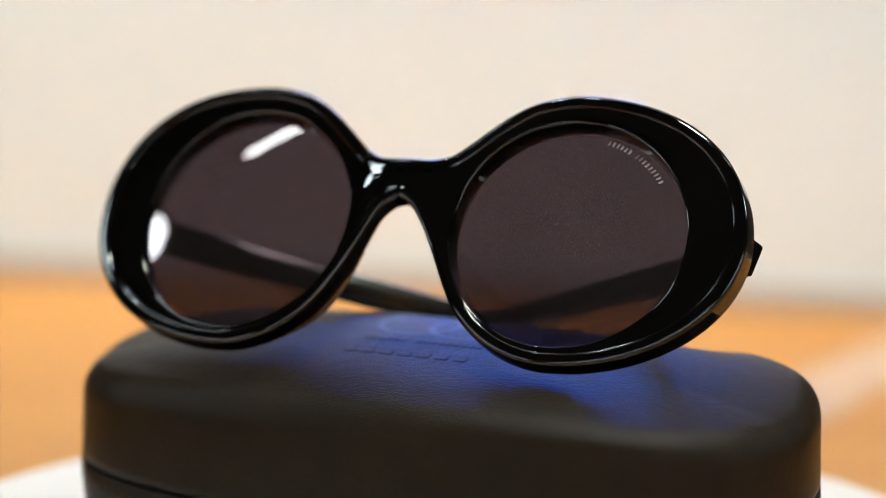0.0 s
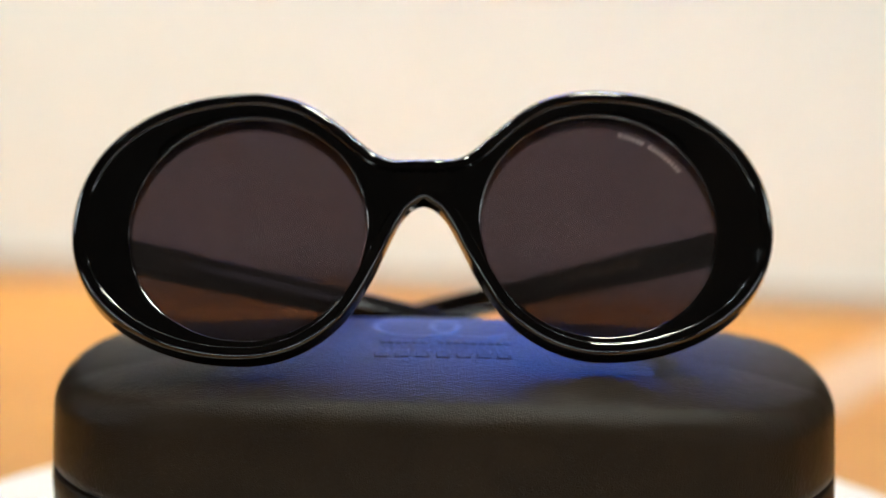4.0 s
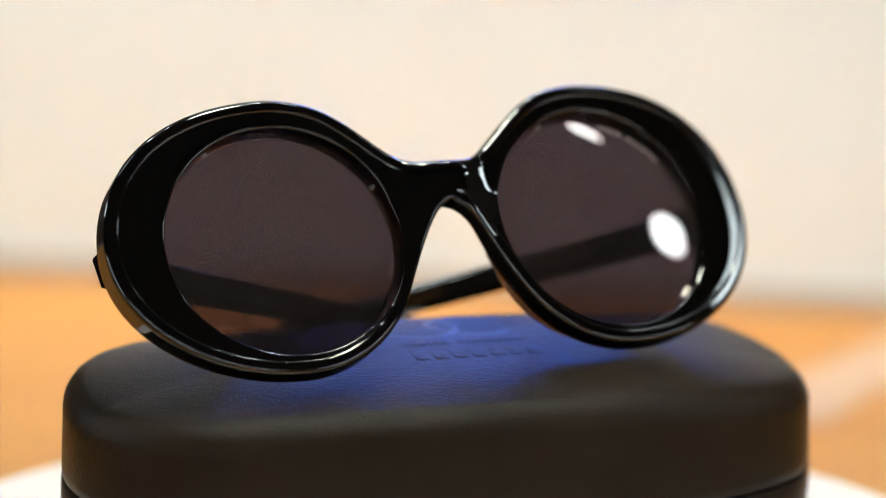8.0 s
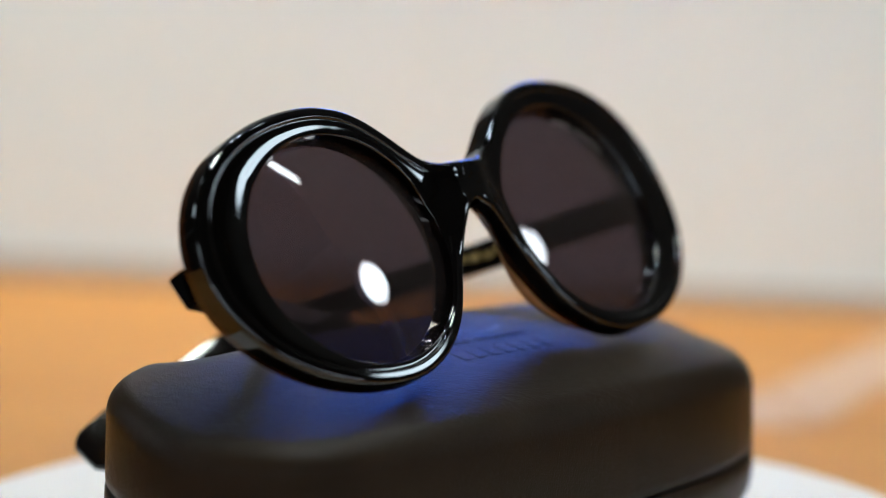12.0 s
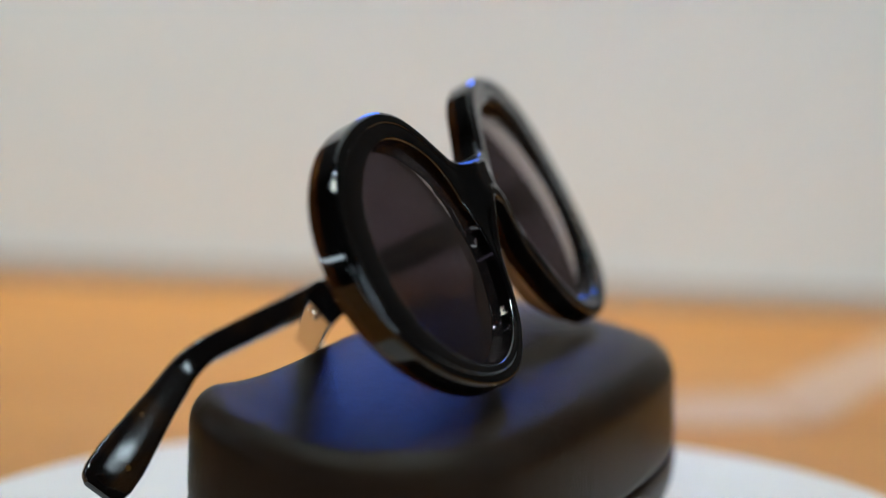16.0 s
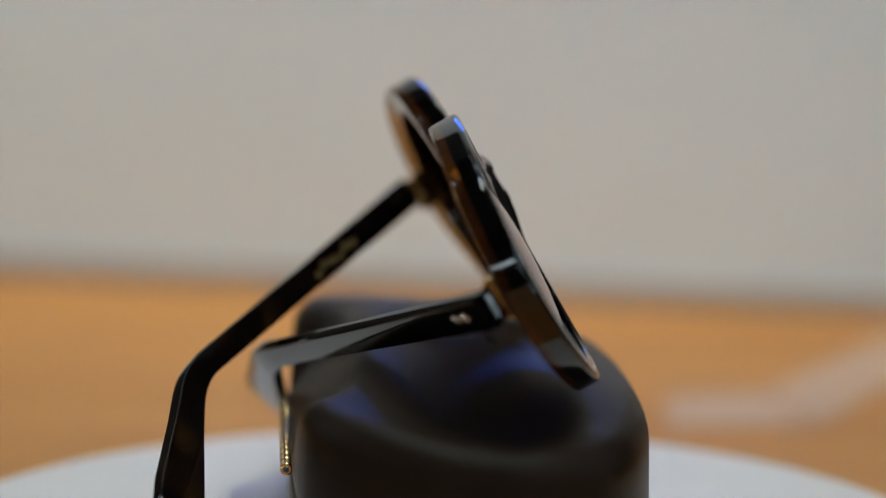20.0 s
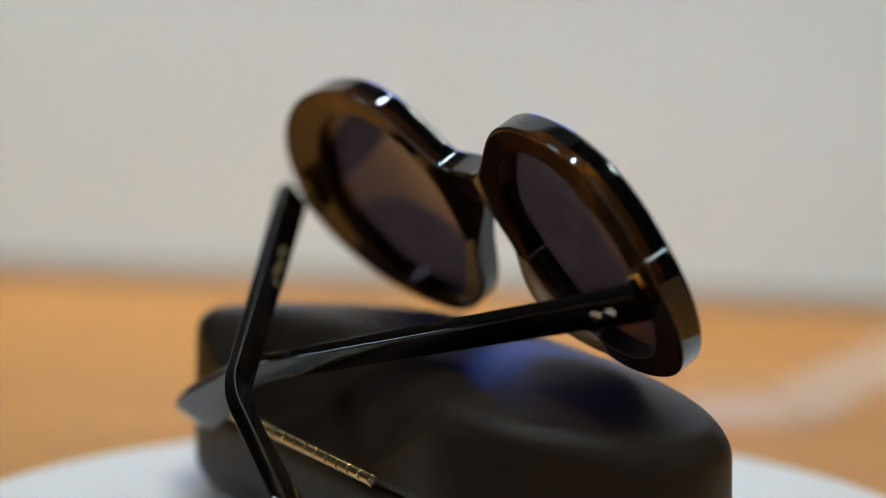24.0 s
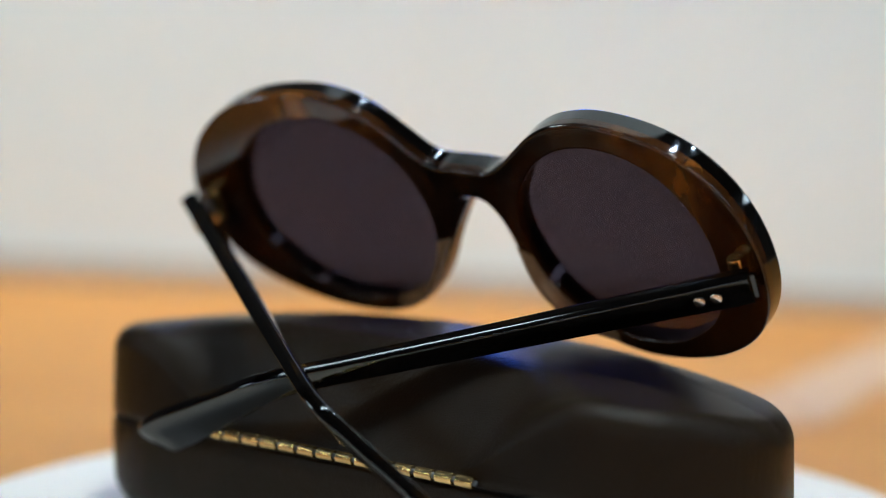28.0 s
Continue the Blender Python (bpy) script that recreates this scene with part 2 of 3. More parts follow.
# Two flat pale sheets that make a pink streak on the table.
def pale_strip():
    t = thing("pale_strip", pose(0.0, 0.0, TABLE_Z), "pale pink flat strip lying on the table", "paper")
    th = 0.0006
    def sheet(pts):
        a = [(x, y, 0.0002) for x, y in pts] + [(x, y, 0.0002 + th) for x, y in pts]
        n = len(pts)
        f = [tuple(range(n))[::-1], tuple(range(n, 2 * n))] + [(i, (i + 1) % n, n + (i + 1) % n, n + i) for i in range(n)]
        return a, f
    part("long_flap", mesh_of("long_flap", *sheet([(0.103, 0.268), (0.113, 0.218), (0.176, 0.349), (0.160, 0.372)]), PALE_PINK, False), t)
    part("short_flap", mesh_of("short_flap", *sheet([(0.068, 0.212), (0.070, 0.258), (0.1015, 0.266), (0.111, 0.217)]), PALE_PINK, False), t)


pale_strip()


# ---- lamps ----
def round_lamp(x, y, z, r):
    """A round studio lamp on a stand on the table, facing the turntable."""
    face = (Vector((0, 0, 0.066)) - Vector((x, y, z))).normalized()
    t = thing("round_lamp", pose(x, y, TABLE_Z), "round white lamp on a thin dark stand on the table", "lamp", "round lamps beside the turntable")
    at = Vector((0, 0, z - TABLE_Z))
    part("diffuser", mesh_of("diffuser", *lathe([(r * 0.98, 0.0), (r, 0.002), (r * 0.985, 0.005), (r * 0.5, 0.007), (0.001, 0.0075)], 48, face, at), LAMP_GLOW), t)
    part("housing", mesh_of("housing", *lathe([(0.001, -0.03), (r * 0.6, -0.028), (r * 1.04, -0.012), (r * 1.06, 0.002), (r * 1.01, 0.004), (r * 1.0, -0.001)], 48, face, at), DARK_METAL), t)
    back = at - face * 0.03
    part("pole", mesh_of("pole", *lathe([(0.006, 0.012), (0.006, z - TABLE_Z - 0.012)], 16, (0, 0, 1), (back.x, back.y, 0)), DARK_METAL), t)
    part("foot", mesh_of("foot", *lathe([(0.001, 0.0), (0.07, 0.0), (0.072, 0.004), (0.066, 0.012), (0.001, 0.013)], 40, (0, 0, 1), (back.x, back.y, 0)), DARK_METAL), t)


round_lamp(0.37, -0.003, 0.256, 0.031)
round_lamp(-0.37, 0.031, 0.215, 0.032)


def tube_lamp(x, y, z, half, tilt):
    t = thing("tube_lamp", pose(x, y, z, 0, 0, tilt), "white tube lamp hanging from the ceiling on two thin rods", "lamp", "tube lamps under the ceiling")
    vf = lathe([(0.001, -half), (0.011, -half), (0.011, half), (0.001, half)], 20, (1, 0, 0))
    part("tube", mesh_of("tube", *vf, TUBE_GLOW), t)
    part("reflector", mesh_of("reflector", *block(-half * 1.04, half * 1.04, -0.02, 0.02, 0.014, 0.030, 0.003), DARK_METAL, False), t)
    for sx in (-1, 1):
        part("rod", mesh_of("rod", *lathe([(0.002, 0.03), (0.002, 1.75 - z)], 10, (0, 0, 1), (sx * half * 0.8, 0, 0)), DARK_METAL), t)


tube_lamp(0.47, 0.055, 0.69, 0.045, 14)
tube_lamp(-0.45, -0.01, 0.69, 0.10, -4)


def ceiling_panel(x, y, w, d):
    t = thing("ceiling_light", pose(x, y, 1.75), "flat warm white ceiling light panel", "ceiling light")
    part("diffuser", mesh_of("diffuser", *block(-w / 2, w / 2, -d / 2, d / 2, -0.022, -0.004, 0.002), CEILING_GLOW, False), t)
    part("frame", mesh_of("frame", *block(-w / 2 - 0.02, w / 2 + 0.02, -d / 2 - 0.02, d / 2 + 0.02, -0.012, -0.0005, 0.002), WHITE_PLASTIC, False), t)


ceiling_panel(0.26, -0.16, 0.24, 0.24)


def blue_lamp():
    t = thing("wall_light", pose(0, 0, 0, 0, 0, SLANT) @ pose(-0.05, WALL_Y, 0.27), "blue glowing light bar mounted on the wall", "wall light")
    part("glow_panel", mesh_of("glow_panel", *block(-0.08, 0.08, -0.036, -0.024, -0.028, 0.028, 0.003), BLUE_GLOW, False), t)
    part("case", mesh_of("case", *block(-0.09, 0.09, -0.03, -0.001, -0.036, 0.036, 0.004), DARK_METAL, False), t)


blue_lamp()


# Unseen glowing panels, added for long highlights on the rims and frontal light.
def highlight_panel(m, half):
    t = thing("highlight_panel", m, "unseen long narrow glowing panel added for the rim highlights", "light panel", "light panels on the walls")
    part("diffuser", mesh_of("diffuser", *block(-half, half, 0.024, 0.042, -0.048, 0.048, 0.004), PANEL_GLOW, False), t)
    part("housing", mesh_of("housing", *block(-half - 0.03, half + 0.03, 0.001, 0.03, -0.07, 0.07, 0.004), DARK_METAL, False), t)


def downlight(x, y):
    t = thing("downlight", pose(x, y, 1.75), "small round white downlight set in the ceiling", "ceiling light", "downlights in the ceiling")
    part("bulb", mesh_of("bulb", *lathe([(0.001, -0.014), (0.022, -0.013), (0.028, -0.009), (0.028, -0.004), (0.001, -0.004)], 24), DOWNLIGHT_GLOW), t)
    part("ring", mesh_of("ring", *lathe([(0.029, -0.001), (0.029, -0.012), (0.036, -0.012), (0.040, -0.001)], 28), WHITE_PLASTIC), t)


highlight_panel(pose(0, -2.7, 0.58), 1.75)
highlight_panel(pose(-2.2, -1.5, 0.58, 0, 0, -90), 1.0)
highlight_panel(pose(2.2, -1.5, 0.58, 0, 0, 90), 1.0)
for x in (-0.62, -0.36, 0.36, 0.62):
    downlight(x, 0.20)


# ---- turntable ----
def turntable():
    t = thing("turntable", pose(0, 0, TABLE_Z), "white round motorised turntable standing on the table", "turntable")
    part("base", mesh_of("base", *lathe([(0.001, 0.0), (0.088, 0.0), (0.092, 0.003), (0.092, 0.0125), (0.001, 0.0135)], 96), WHITE_PLASTIC), t, sharp=40)
    up = -TABLE_Z
    prof = [(0.001, -0.0073), (0.1115, -0.0072), (0.1138, -0.006), (0.1143, -0.0035), (0.1138, -0.001), (0.1122, -0.0002), (0.06, 0.0), (0.001, 0.0)]
    plate = part("plate", mesh_of("plate", *lathe(prof, 160), WHITE_PLASTIC), t, sharp=50)
    plate.location = (0, 0, up)
    return plate


PLATE = turntable()

# ---- glasses case ----
CASE_TURN, CASE_X = -1.76, 1.46
LID_TOP, SEAM_Z, SEAM_SLOPE = 45.8, 18.4, 0.12


def case_plan(k=4):
    xr, yr, xs, ys, xm, ym, xf, yf = 34.0, 31.5, 73.8, 29.4, 86.7, -10.0, 59.4, -42.8
    p = np.array([(xr, yr), (-xr, yr), (-xs, ys), (-xm, ym), (-xf, yf), (xf, yf), (xm, ym), (xs, ys)])
    for _ in range(k):
        q = np.roll(p, -1, 0)
        p = np.stack([0.75 * p + 0.25 * q, 0.25 * p + 0.75 * q], 1).reshape(-1, 2)
    c = np.concatenate([p, p[:1]])
    run = np.concatenate([[0], np.cumsum(np.linalg.norm(np.diff(c, axis=0), axis=1))])
    k = np.linspace(0, run[-1], 280, endpoint=False)
    return np.stack([np.interp(k, run, c[:, 0]), np.interp(k, run, c[:, 1])], 1)


def inset(p, d):
    """The plan drawn in by d along its normals."""
    t = np.roll(p, -1, 0) - np.roll(p, 1, 0)
    t /= np.linalg.norm(t, axis=1)[:, None]
    n = np.stack([-t[:, 1], t[:, 0]], 1)      # the plan runs counter-clockwise, so this points inwards
    return p + n * d


def lid_height(x, y):
    """Top of the lid: arched from front to back, highest a little behind the middle."""
    u = (y - 8.0) / 26.5
    fall = 1.95 * u ** 2 + 0.32 * u ** 4 if y < 8 else 3.15 * u ** 2
    return LID_TOP - fall - 5.6 * (abs(x) / 67.0) ** 2.6 * (1.0 - 0.015 * min(max(y, -10.0), 30.0))


def hinge_slope(x, y, z):
    """The slanting panel from the lid's crest down to the hinge, between the rounded ends."""
    plane = 23.7 + 1.45 * (31.8 - y)
    k = 5.0
    h = np.clip(0.5 + 0.5 * (plane - z) / k, 0, 1)
    cut = plane + (z - plane) * h - k * h * (1 - h)
    w = np.clip((60.0 - abs(x)) / 30.0, 0, 1)
    w = w * w * (3 - 2 * w)
    return z + (np.minimum(cut, z) - z) * w


def glasses_case():
    t = thing("glasses_case", pose(CASE_X * MM, 0, 0, 0, 0, CASE_TURN), "closed charcoal leatherette glasses case with rounded corners", "glasses case")
    p = case_plan()
    seam = SEAM_Z + SEAM_SLOPE * p[:, 1]

    def ring(d, z):
        q = inset(p, d) if np.ndim(d) or d < 12 else p * (1 - d / 60.0)
        return np.c_[q, np.broadcast_to(z, len(q))] * MM

    rings = [ring(2.2, seam + 0.2), ring(0.7, seam + 0.25), ring(0.25, seam + 0.7), ring(0.2, seam + 2.5)]
    r = 5.0
    dome = np.vectorize(lid_height)
    xy = inset(p, 0.35)
    rings.append(np.c_[xy, (dome(xy[:, 0], xy[:, 1]) - r + seam) / 2 + 1] * MM)
    for a in np.linspace(0, 90, 11):
        xy = inset(p, 0.5 + r * (1 - math.cos(radians(a))))
        rings.append(np.c_[xy, dome(xy[:, 0], xy[:, 1]) - r * (1 - math.sin(radians(a)))] * MM)
    rim_xy = xy
    cen = np.array([0, -5.0])
    for f in (0.975, 0.94, 0.90, 0.85, 0.80, 0.745, 0.685, 0.62, 0.55, 0.47, 0.38, 0.28, 0.17, 0.06, 0.005):
        xy = cen + (rim_xy - cen) * f
        rings.append(np.c_[xy, dome(xy[:, 0], xy[:, 1])] * MM)
    for j in range(4, len(rings)):
        v = rings[j] / MM
        v[:, 2] = np.maximum(hinge_slope(v[:, 0], v[:, 1], v[:, 2]), np.interp(j, [4, len(rings)], [1.0, 1.2]) + seam)
        rings[j] = v * MM
    lid = part("lid", mesh_of("lid", *loft(rings), LEATHER), t)
    rings = [ring(2.4, seam - 0.35), ring(0.6, seam - 0.4), ring(0.1, seam - 0.9), ring(0.0, seam - 4)]
    r = 8.0
    for a in np.linspace(0, 90, 9):
        rings.append(ring(0.3 + r * (1 - math.cos(radians(a))), 0.1 + r - r * math.sin(radians(a))))
    part("bottom_shell", mesh_of("bottom_shell", *loft(rings), LEATHER), t)
    part("seam_lining", mesh_of("seam_lining", *loft([ring(1.6, seam - 0.6), ring(1.6, seam + 0.5)], cap=False), LINING), t)

    hinge = part("piano_hinge", mesh_of("piano_hinge", *lathe([(0.6 * MM, -37 * MM), (0.6 * MM, 35 * MM)], 12, (1, 0, 0), (0, 32.0 * MM, 23.6 * MM)), DARK_METAL), t, "brass piano hinge on a dark pin")
    n, x0, x1 = 14, -37.0, 35.0
    step = (x1 - x0) / n
    prof = [(0.3 * MM, 0.5 * MM), (1.05 * MM, 0.5 * MM), (1.25 * MM, 0.7 * MM), (1.25 * MM, (step - 0.7) * MM), (1.05 * MM, (step - 0.5) * MM), (0.3 * MM, (step - 0.5) * MM)]
    knuckle = mesh_of("knuckle", *lathe(prof, 24, (1, 0, 0)), GOLD)
    for i in range(n):
        k = part("knuckle", knuckle, hinge)
        k.data.set_sharp_from_angle(angle=radians(25))
        k.location = ((x0 + i * step) * MM, 32.0 * MM, 23.6 * MM)

    # pressed ring mark and lettering, the lettering as plain bars
    def on_lid(x, y, lift):
        return (x * MM, y * MM, (lid_height(x, y) + lift) * MM)

    def arc(cx, cy, rad, a0, a1, w):
        vs, fs = [], []
        n = 56
        for i in range(n + 1):
            a = radians(a0 + (a1 - a0) * i / n)
            for rr, lift in ((rad - w / 2, 0.0), (rad - w / 4, 0.13), (rad + w / 4, 0.13), (rad + w / 2, 0.0)):
                vs.append(on_lid(cx + rr * math.cos(a), cy + rr * math.sin(a), lift))
        for i in range(n):
            for j in range(3):
                fs.append((i * 4 + j, i * 4 + j + 1, i * 4 + j + 5, i * 4 + j + 4))
        return vs, fs

    part("ring_mark", mesh_of("ring_mark", *arc(-6.2, 1.8, 8.7, 0, 360, 1.5), EMBOSS), lid, "pressed mark of two linked rings")
    part("open_ring", mesh_of("open_ring", *arc(5.8, 1.8, 8.7, 35, 325, 1.5), EMBOSS), lid)

    def bar(x, y, w, h, stroke=0.55):
        """A raised bar with a soft edge."""
        vs, fs = [], []
        for inset, lift in ((0.0, 0.0), (stroke * 0.3, 0.13), (stroke * 0.6, 0.15), (stroke, 0.15)):
            for px, py in ((-1, -1), (1, -1), (1, 1), (-1, 1)):
                vs.append(on_lid(x + px * (w / 2 - inset), y + py * (h / 2 - inset), lift))
        for r in range(3):
            for k in range(4):
                fs.append((r * 4 + k, r * 4 + (k + 1) % 4, r * 4 + 4 + (k + 1) % 4, r * 4 + 4 + k))
        return vs, fs + [(12, 13, 14, 15)]

    for i in range(7):
        x = -12.4 + i * 4.17
        part("letter_bar", mesh_of("letter_bar", *bar(x, -17.6, 2.9, 4.6), LEATHER), lid)
    for i in range(16):
        if i != 6:
            part("small_letter_bar", mesh_of("small_letter_bar", *bar(-12.6 + i * 1.72, -10.6, 1.2, 2.0, 0.4), LEATHER), lid)
    return t


CASE = glasses_case()

# ---- sunglasses ----
GLASSES_AT = pose(-3.2 * MM, -10.5 * MM, 67.75 * MM, 0, 0, 1.40) @ pose(0, 0, 0, 0, -1.08, 0) @ pose(0, 0, 0, -29.7, 0, 0)
LENS_X, LENS_A, LENS_B = 35.96, 24.37, 24.25
RIM_X, RIM_Z, RIM_A, RIM_NOSE, RIM_B = 36.1, 0.92, 36.2, 27.2, 29.4
BEND = 0.00085                        # face curve of the frame front
FRONT_Y, SPLIT_Y, BACK_Y = -4.45, -0.3, 2.0
LENS_RADIUS = 108.0


def bezier(a, b, c, d, n):
    t = np.linspace(0, 1, n)[:, None]
    a, b, c, d = (np.array(v, float) for v in (a, b, c, d))
    return (1 - t) ** 3 * a + 3 * (1 - t) ** 2 * t * b + 3 * (1 - t) * t ** 2 * c + t ** 3 * d


def rim_outline():
    """Half of the frame's outline, from the bridge's top round the rim to the bridge's arch; x outwards from the bridge."""
    a0, a1 = radians(105), radians(180 + 42)
    def rim(a):
        wide = RIM_A if math.cos(a) > 0 else RIM_NOSE
        full = 1 + (0.032 * math.sin(2 * a) ** 2 if math.cos(a) > 0 and math.sin(a) > 0 else 0.0)
        return (RIM_X + wide * full * math.cos(a), RIM_Z + RIM_B * full * math.sin(a))
    e0, e1 = rim(a0), rim(a1)
    top = np.concatenate([[(x, 13.7) for x in np.linspace(0, 3.6, 12)], bezier((4.0, 13.7), (11.6, 13.9), (17.5, 27.0), e0, 60)])
    ell = np.array([rim(a) for a in np.linspace(a0, a1 - 2 * math.pi, 220)])
    low = bezier(e1, (e1[0] - 6.0, e1[1] + 7.4), (5.0, 5.2), (0, 4.4), 60)
    return np.concatenate([top, ell[1:-1], low])


def bent(p, y):
    """Frame plane to space: (x, z) at depth y, with the face curve."""
    return np.stack([p[..., 0], y + BEND * p[..., 0] ** 2 + 0.0016 * np.maximum(0, p[..., 0] - 46.0) ** 2, p[..., 1]], -1)


def back_depth(z):
    """Depth of the frame's back, which thins towards the chin."""
    return BACK_Y - 1.2 * np.clip(-z / 29.0, 0, 1) ** 1.5


def front_grid():
    """Rays from the lens centre: outer and inner points for each, and the ray's seam flag."""
    out = rim_outline()
    c = np.array([LENS_X, 0.0])
    ang = np.unwrap(np.arctan2(out[:, 1], out[:, 0] - LENS_X))
    # from the bridge top (about 157 degrees) falling to the arch (about -171)
    n = 240
    a_top, a_low = ang[0], ang[-1]
    phis = list(np.linspace(a_top, a_low, n))
    close = list(np.linspace(a_low, a_top - 2 * math.pi, 14)[1:-1])
    outer, inner, seam = [], [], []
    for f in phis:
        x = np.interp(-f, -ang, out[:, 0])
        z = np.interp(-f, -ang, out[:, 1])
        outer.append((x, z))
        seam.append(False)
    for f in close:
        outer.append((0.0, -LENS_X * math.tan(f)))
        seam.append(True)
    for f in phis + close:
        k = 1 / math.hypot(math.cos(f) / LENS_A, math.sin(f) / LENS_B)
        inner.append((LENS_X + k * math.cos(f), k * math.sin(f)))
    return np.array(outer), np.array(inner), np.array(seam), out


def frame_surfaces():
    outer, inner, seam, out = front_grid()
    w = np.linalg.norm(outer - inner, axis=1)
    steps = [0, 0.05, 0.15, 0.3, 0.5, 0.75, 1.05, 1.35, 1.7, 2.2, 2.45, 2.55, 2.65, 2.8, 3.1, 3.4]
    rows = []
    for d in steps:
        rows.append(outer + (inner - outer) * np.minimum(d / w, 0.9)[:, None])
    for f in (0.06, 0.14, 0.24, 0.36, 0.48, 0.6, 0.7, 0.8, 0.88, 0.94, 0.975, 1.0):
        s = np.minimum(3.4 / w, 0.9)
        rows.append(outer + (inner - outer) * (s + (1 - s) * f)[:, None])
    P = np.stack(rows)                                     # rows, rays, 2
    flat = P.reshape(-1, 2)
    k = np.arange(0, len(out) - 1, 0.25)
    fine = np.stack([np.interp(k, np.arange(len(out)), out[:, c]) for c in (0, 1)], 1)
    d_out = np.concatenate([np.sqrt(((row[:, None, :] - fine[None]) ** 2).sum(-1)).min(1) for row in P]).reshape(P.shape[:2])
    d_out[0, ~seam] = 0.0
    d_in = np.sqrt(((flat[:, None, :] - inner[None]) ** 2).sum(-1)).min(1).reshape(P.shape[:2])
    rf = 1.35
    dd = np.minimum(d_out, rf)
    front = FRONT_Y + 0.85 * (rf - np.sqrt(np.maximum(rf ** 2 - (rf - dd) ** 2, 0)))
    step = np.clip((d_out - 2.4) / 0.4, 0, 1)
    front = front + 0.30 * step * step * (3 - 2 * step)
    # dished towards the lens, inside a ridge along the rim
    s = np.clip((d_out - 3.3) / np.maximum(d_out + d_in - 3.3, 0.6), 0, 1)
    deep = np.minimum(1.1, 0.17 * np.maximum(d_out + d_in - 3.3, 0.6))
    front = front + deep * s ** 1.7 + 0.3 * np.clip(1 - d_in / 0.35, 0, 1) ** 2
    swell = np.clip((10.5 - P[..., 0]) / 7.5, 0, 1)
    swell = swell * swell * (3 - 2 * swell)
    front = front - 1.9 * swell
    back = back_depth(P[..., 1]) - 0.6 * np.clip(1 - d_out / 0.7, 0, 1) ** 2 - 0.4 * np.clip(1 - d_in / 0.6, 0, 1) ** 2 - 0.6 * swell
    split = np.full(P.shape[:2], SPLIT_Y) - 1.0 * swell
    # the bridge's arch is cut away from behind
    low = np.clip((10.0 - P[..., 0]) / 5.0, 0, 1) * np.clip((9.0 - P[..., 1]) / 3.0, 0, 1)
    cut = low * np.clip(1 - d_out / 3.2, 0, 1)
    back = back - 3.0 * cut
    split = np.minimum(split, back - 0.5)
    return P, front, back, split, seam


def sheet_solid(P, ya, yb, seam):
    """A solid between two depth fields over the half grid, and its mirror image."""
    R, m = P.shape[:2]
    verts, faces = [], []
    for sx in (1, -1):
        base = len(verts)
        for y in (ya, yb):
            q = bent(P, y)
            q = q * np.array([sx, 1, 1])
            verts += list(q.reshape(-1, 3) * MM)
        def vid(layer, r, i):
            return base + layer * R * m + r * m + i % m
        for r in range(R - 1):
            for i in range(m):
                for layer in (0, 1):
                    faces.append((vid(layer, r, i), vid(layer, r, i + 1), vid(layer, r + 1, i + 1), vid(layer, r + 1, i)))
        for i in range(m):
            j = (i + 1) % m
            if not (seam[i] or seam[j]):
                faces.append((vid(0, 0, i), vid(0, 0, i + 1), vid(1, 0, i + 1), vid(1, 0, i)))
            faces.append((vid(0, R - 1, i), vid(0, R - 1, i + 1), vid(1, R - 1, i + 1), vid(1, R - 1, i)))
    return verts, faces


def lens_mesh(sx):
    rings = []
    for side, y0 in ((0, -1.2), (1, 0.6)):
        fr = (1.0, 0.9, 0.75, 0.55, 0.35, 0.15, 0.01)
        for f in (fr[::-1] if side == 0 else fr):
            a = np.linspace(0, 2 * math.pi, 96, endpoint=False)
            x, z = (LENS_A + 0.5) * f * np.cos(a), (LENS_B + 0.5) * f * np.sin(a)
            sag = (x ** 2 + z ** 2) / (2 * LENS_RADIUS)
            y = y0 + sag - (LENS_A ** 2) / (2 * LENS_RADIUS)
            X = LENS_X + x
            tilt = 2 * BEND * LENS_X * x + BEND * LENS_X ** 2
            rings.append(np.stack([sx * X, y + tilt, z], 1) * MM)
    return loft(rings)


def nose_pad(sx):
    """A crescent swelling backwards from the rim beside the nose, from the bridge's arch to the chin of the lens."""
    out = rim_outline()
    ang = np.unwrap(np.arctan2(out[:, 1], out[:, 0] - LENS_X))
    rings = []
    n = 40
    for i in range(n):
        u = i / (n - 1)
        f = radians(-170 + 66 * u)
        o = np.array([np.interp(-f, -ang, out[:, 0]), np.interp(-f, -ang, out[:, 1])])
        k = 1 / math.hypot(math.cos(f) / LENS_A, math.sin(f) / LENS_B)
        q = np.array([LENS_X + k * math.cos(f), k * math.sin(f)])
        rise = 3.2 * math.sin(math.pi * min(max(u, 0.002), 0.998)) ** 0.8 * (1.15 - 0.5 * u)
        ring = []
        for w, h in ((0.14, -0.3), (0.13, 0.15), (0.16, 0.5), (0.24, 0.85), (0.36, 1.0), (0.5, 0.92), (0.68, 0.7), (0.84, 0.4), (0.95, 0.12), (0.97, -0.1), (0.8, -0.3), (0.4, -0.3)):
            p = o + (q - o) * w
            y = back_depth(p[1]) + (h * rise if h > 0 else h) - 0.4 * (1 - math.sin(math.pi * u)) ** 2
            ring.append((sx * p[0], y + BEND * p[0] ** 2, p[1]))
        rings.append(np.array(ring) * MM)
    return loft(rings)


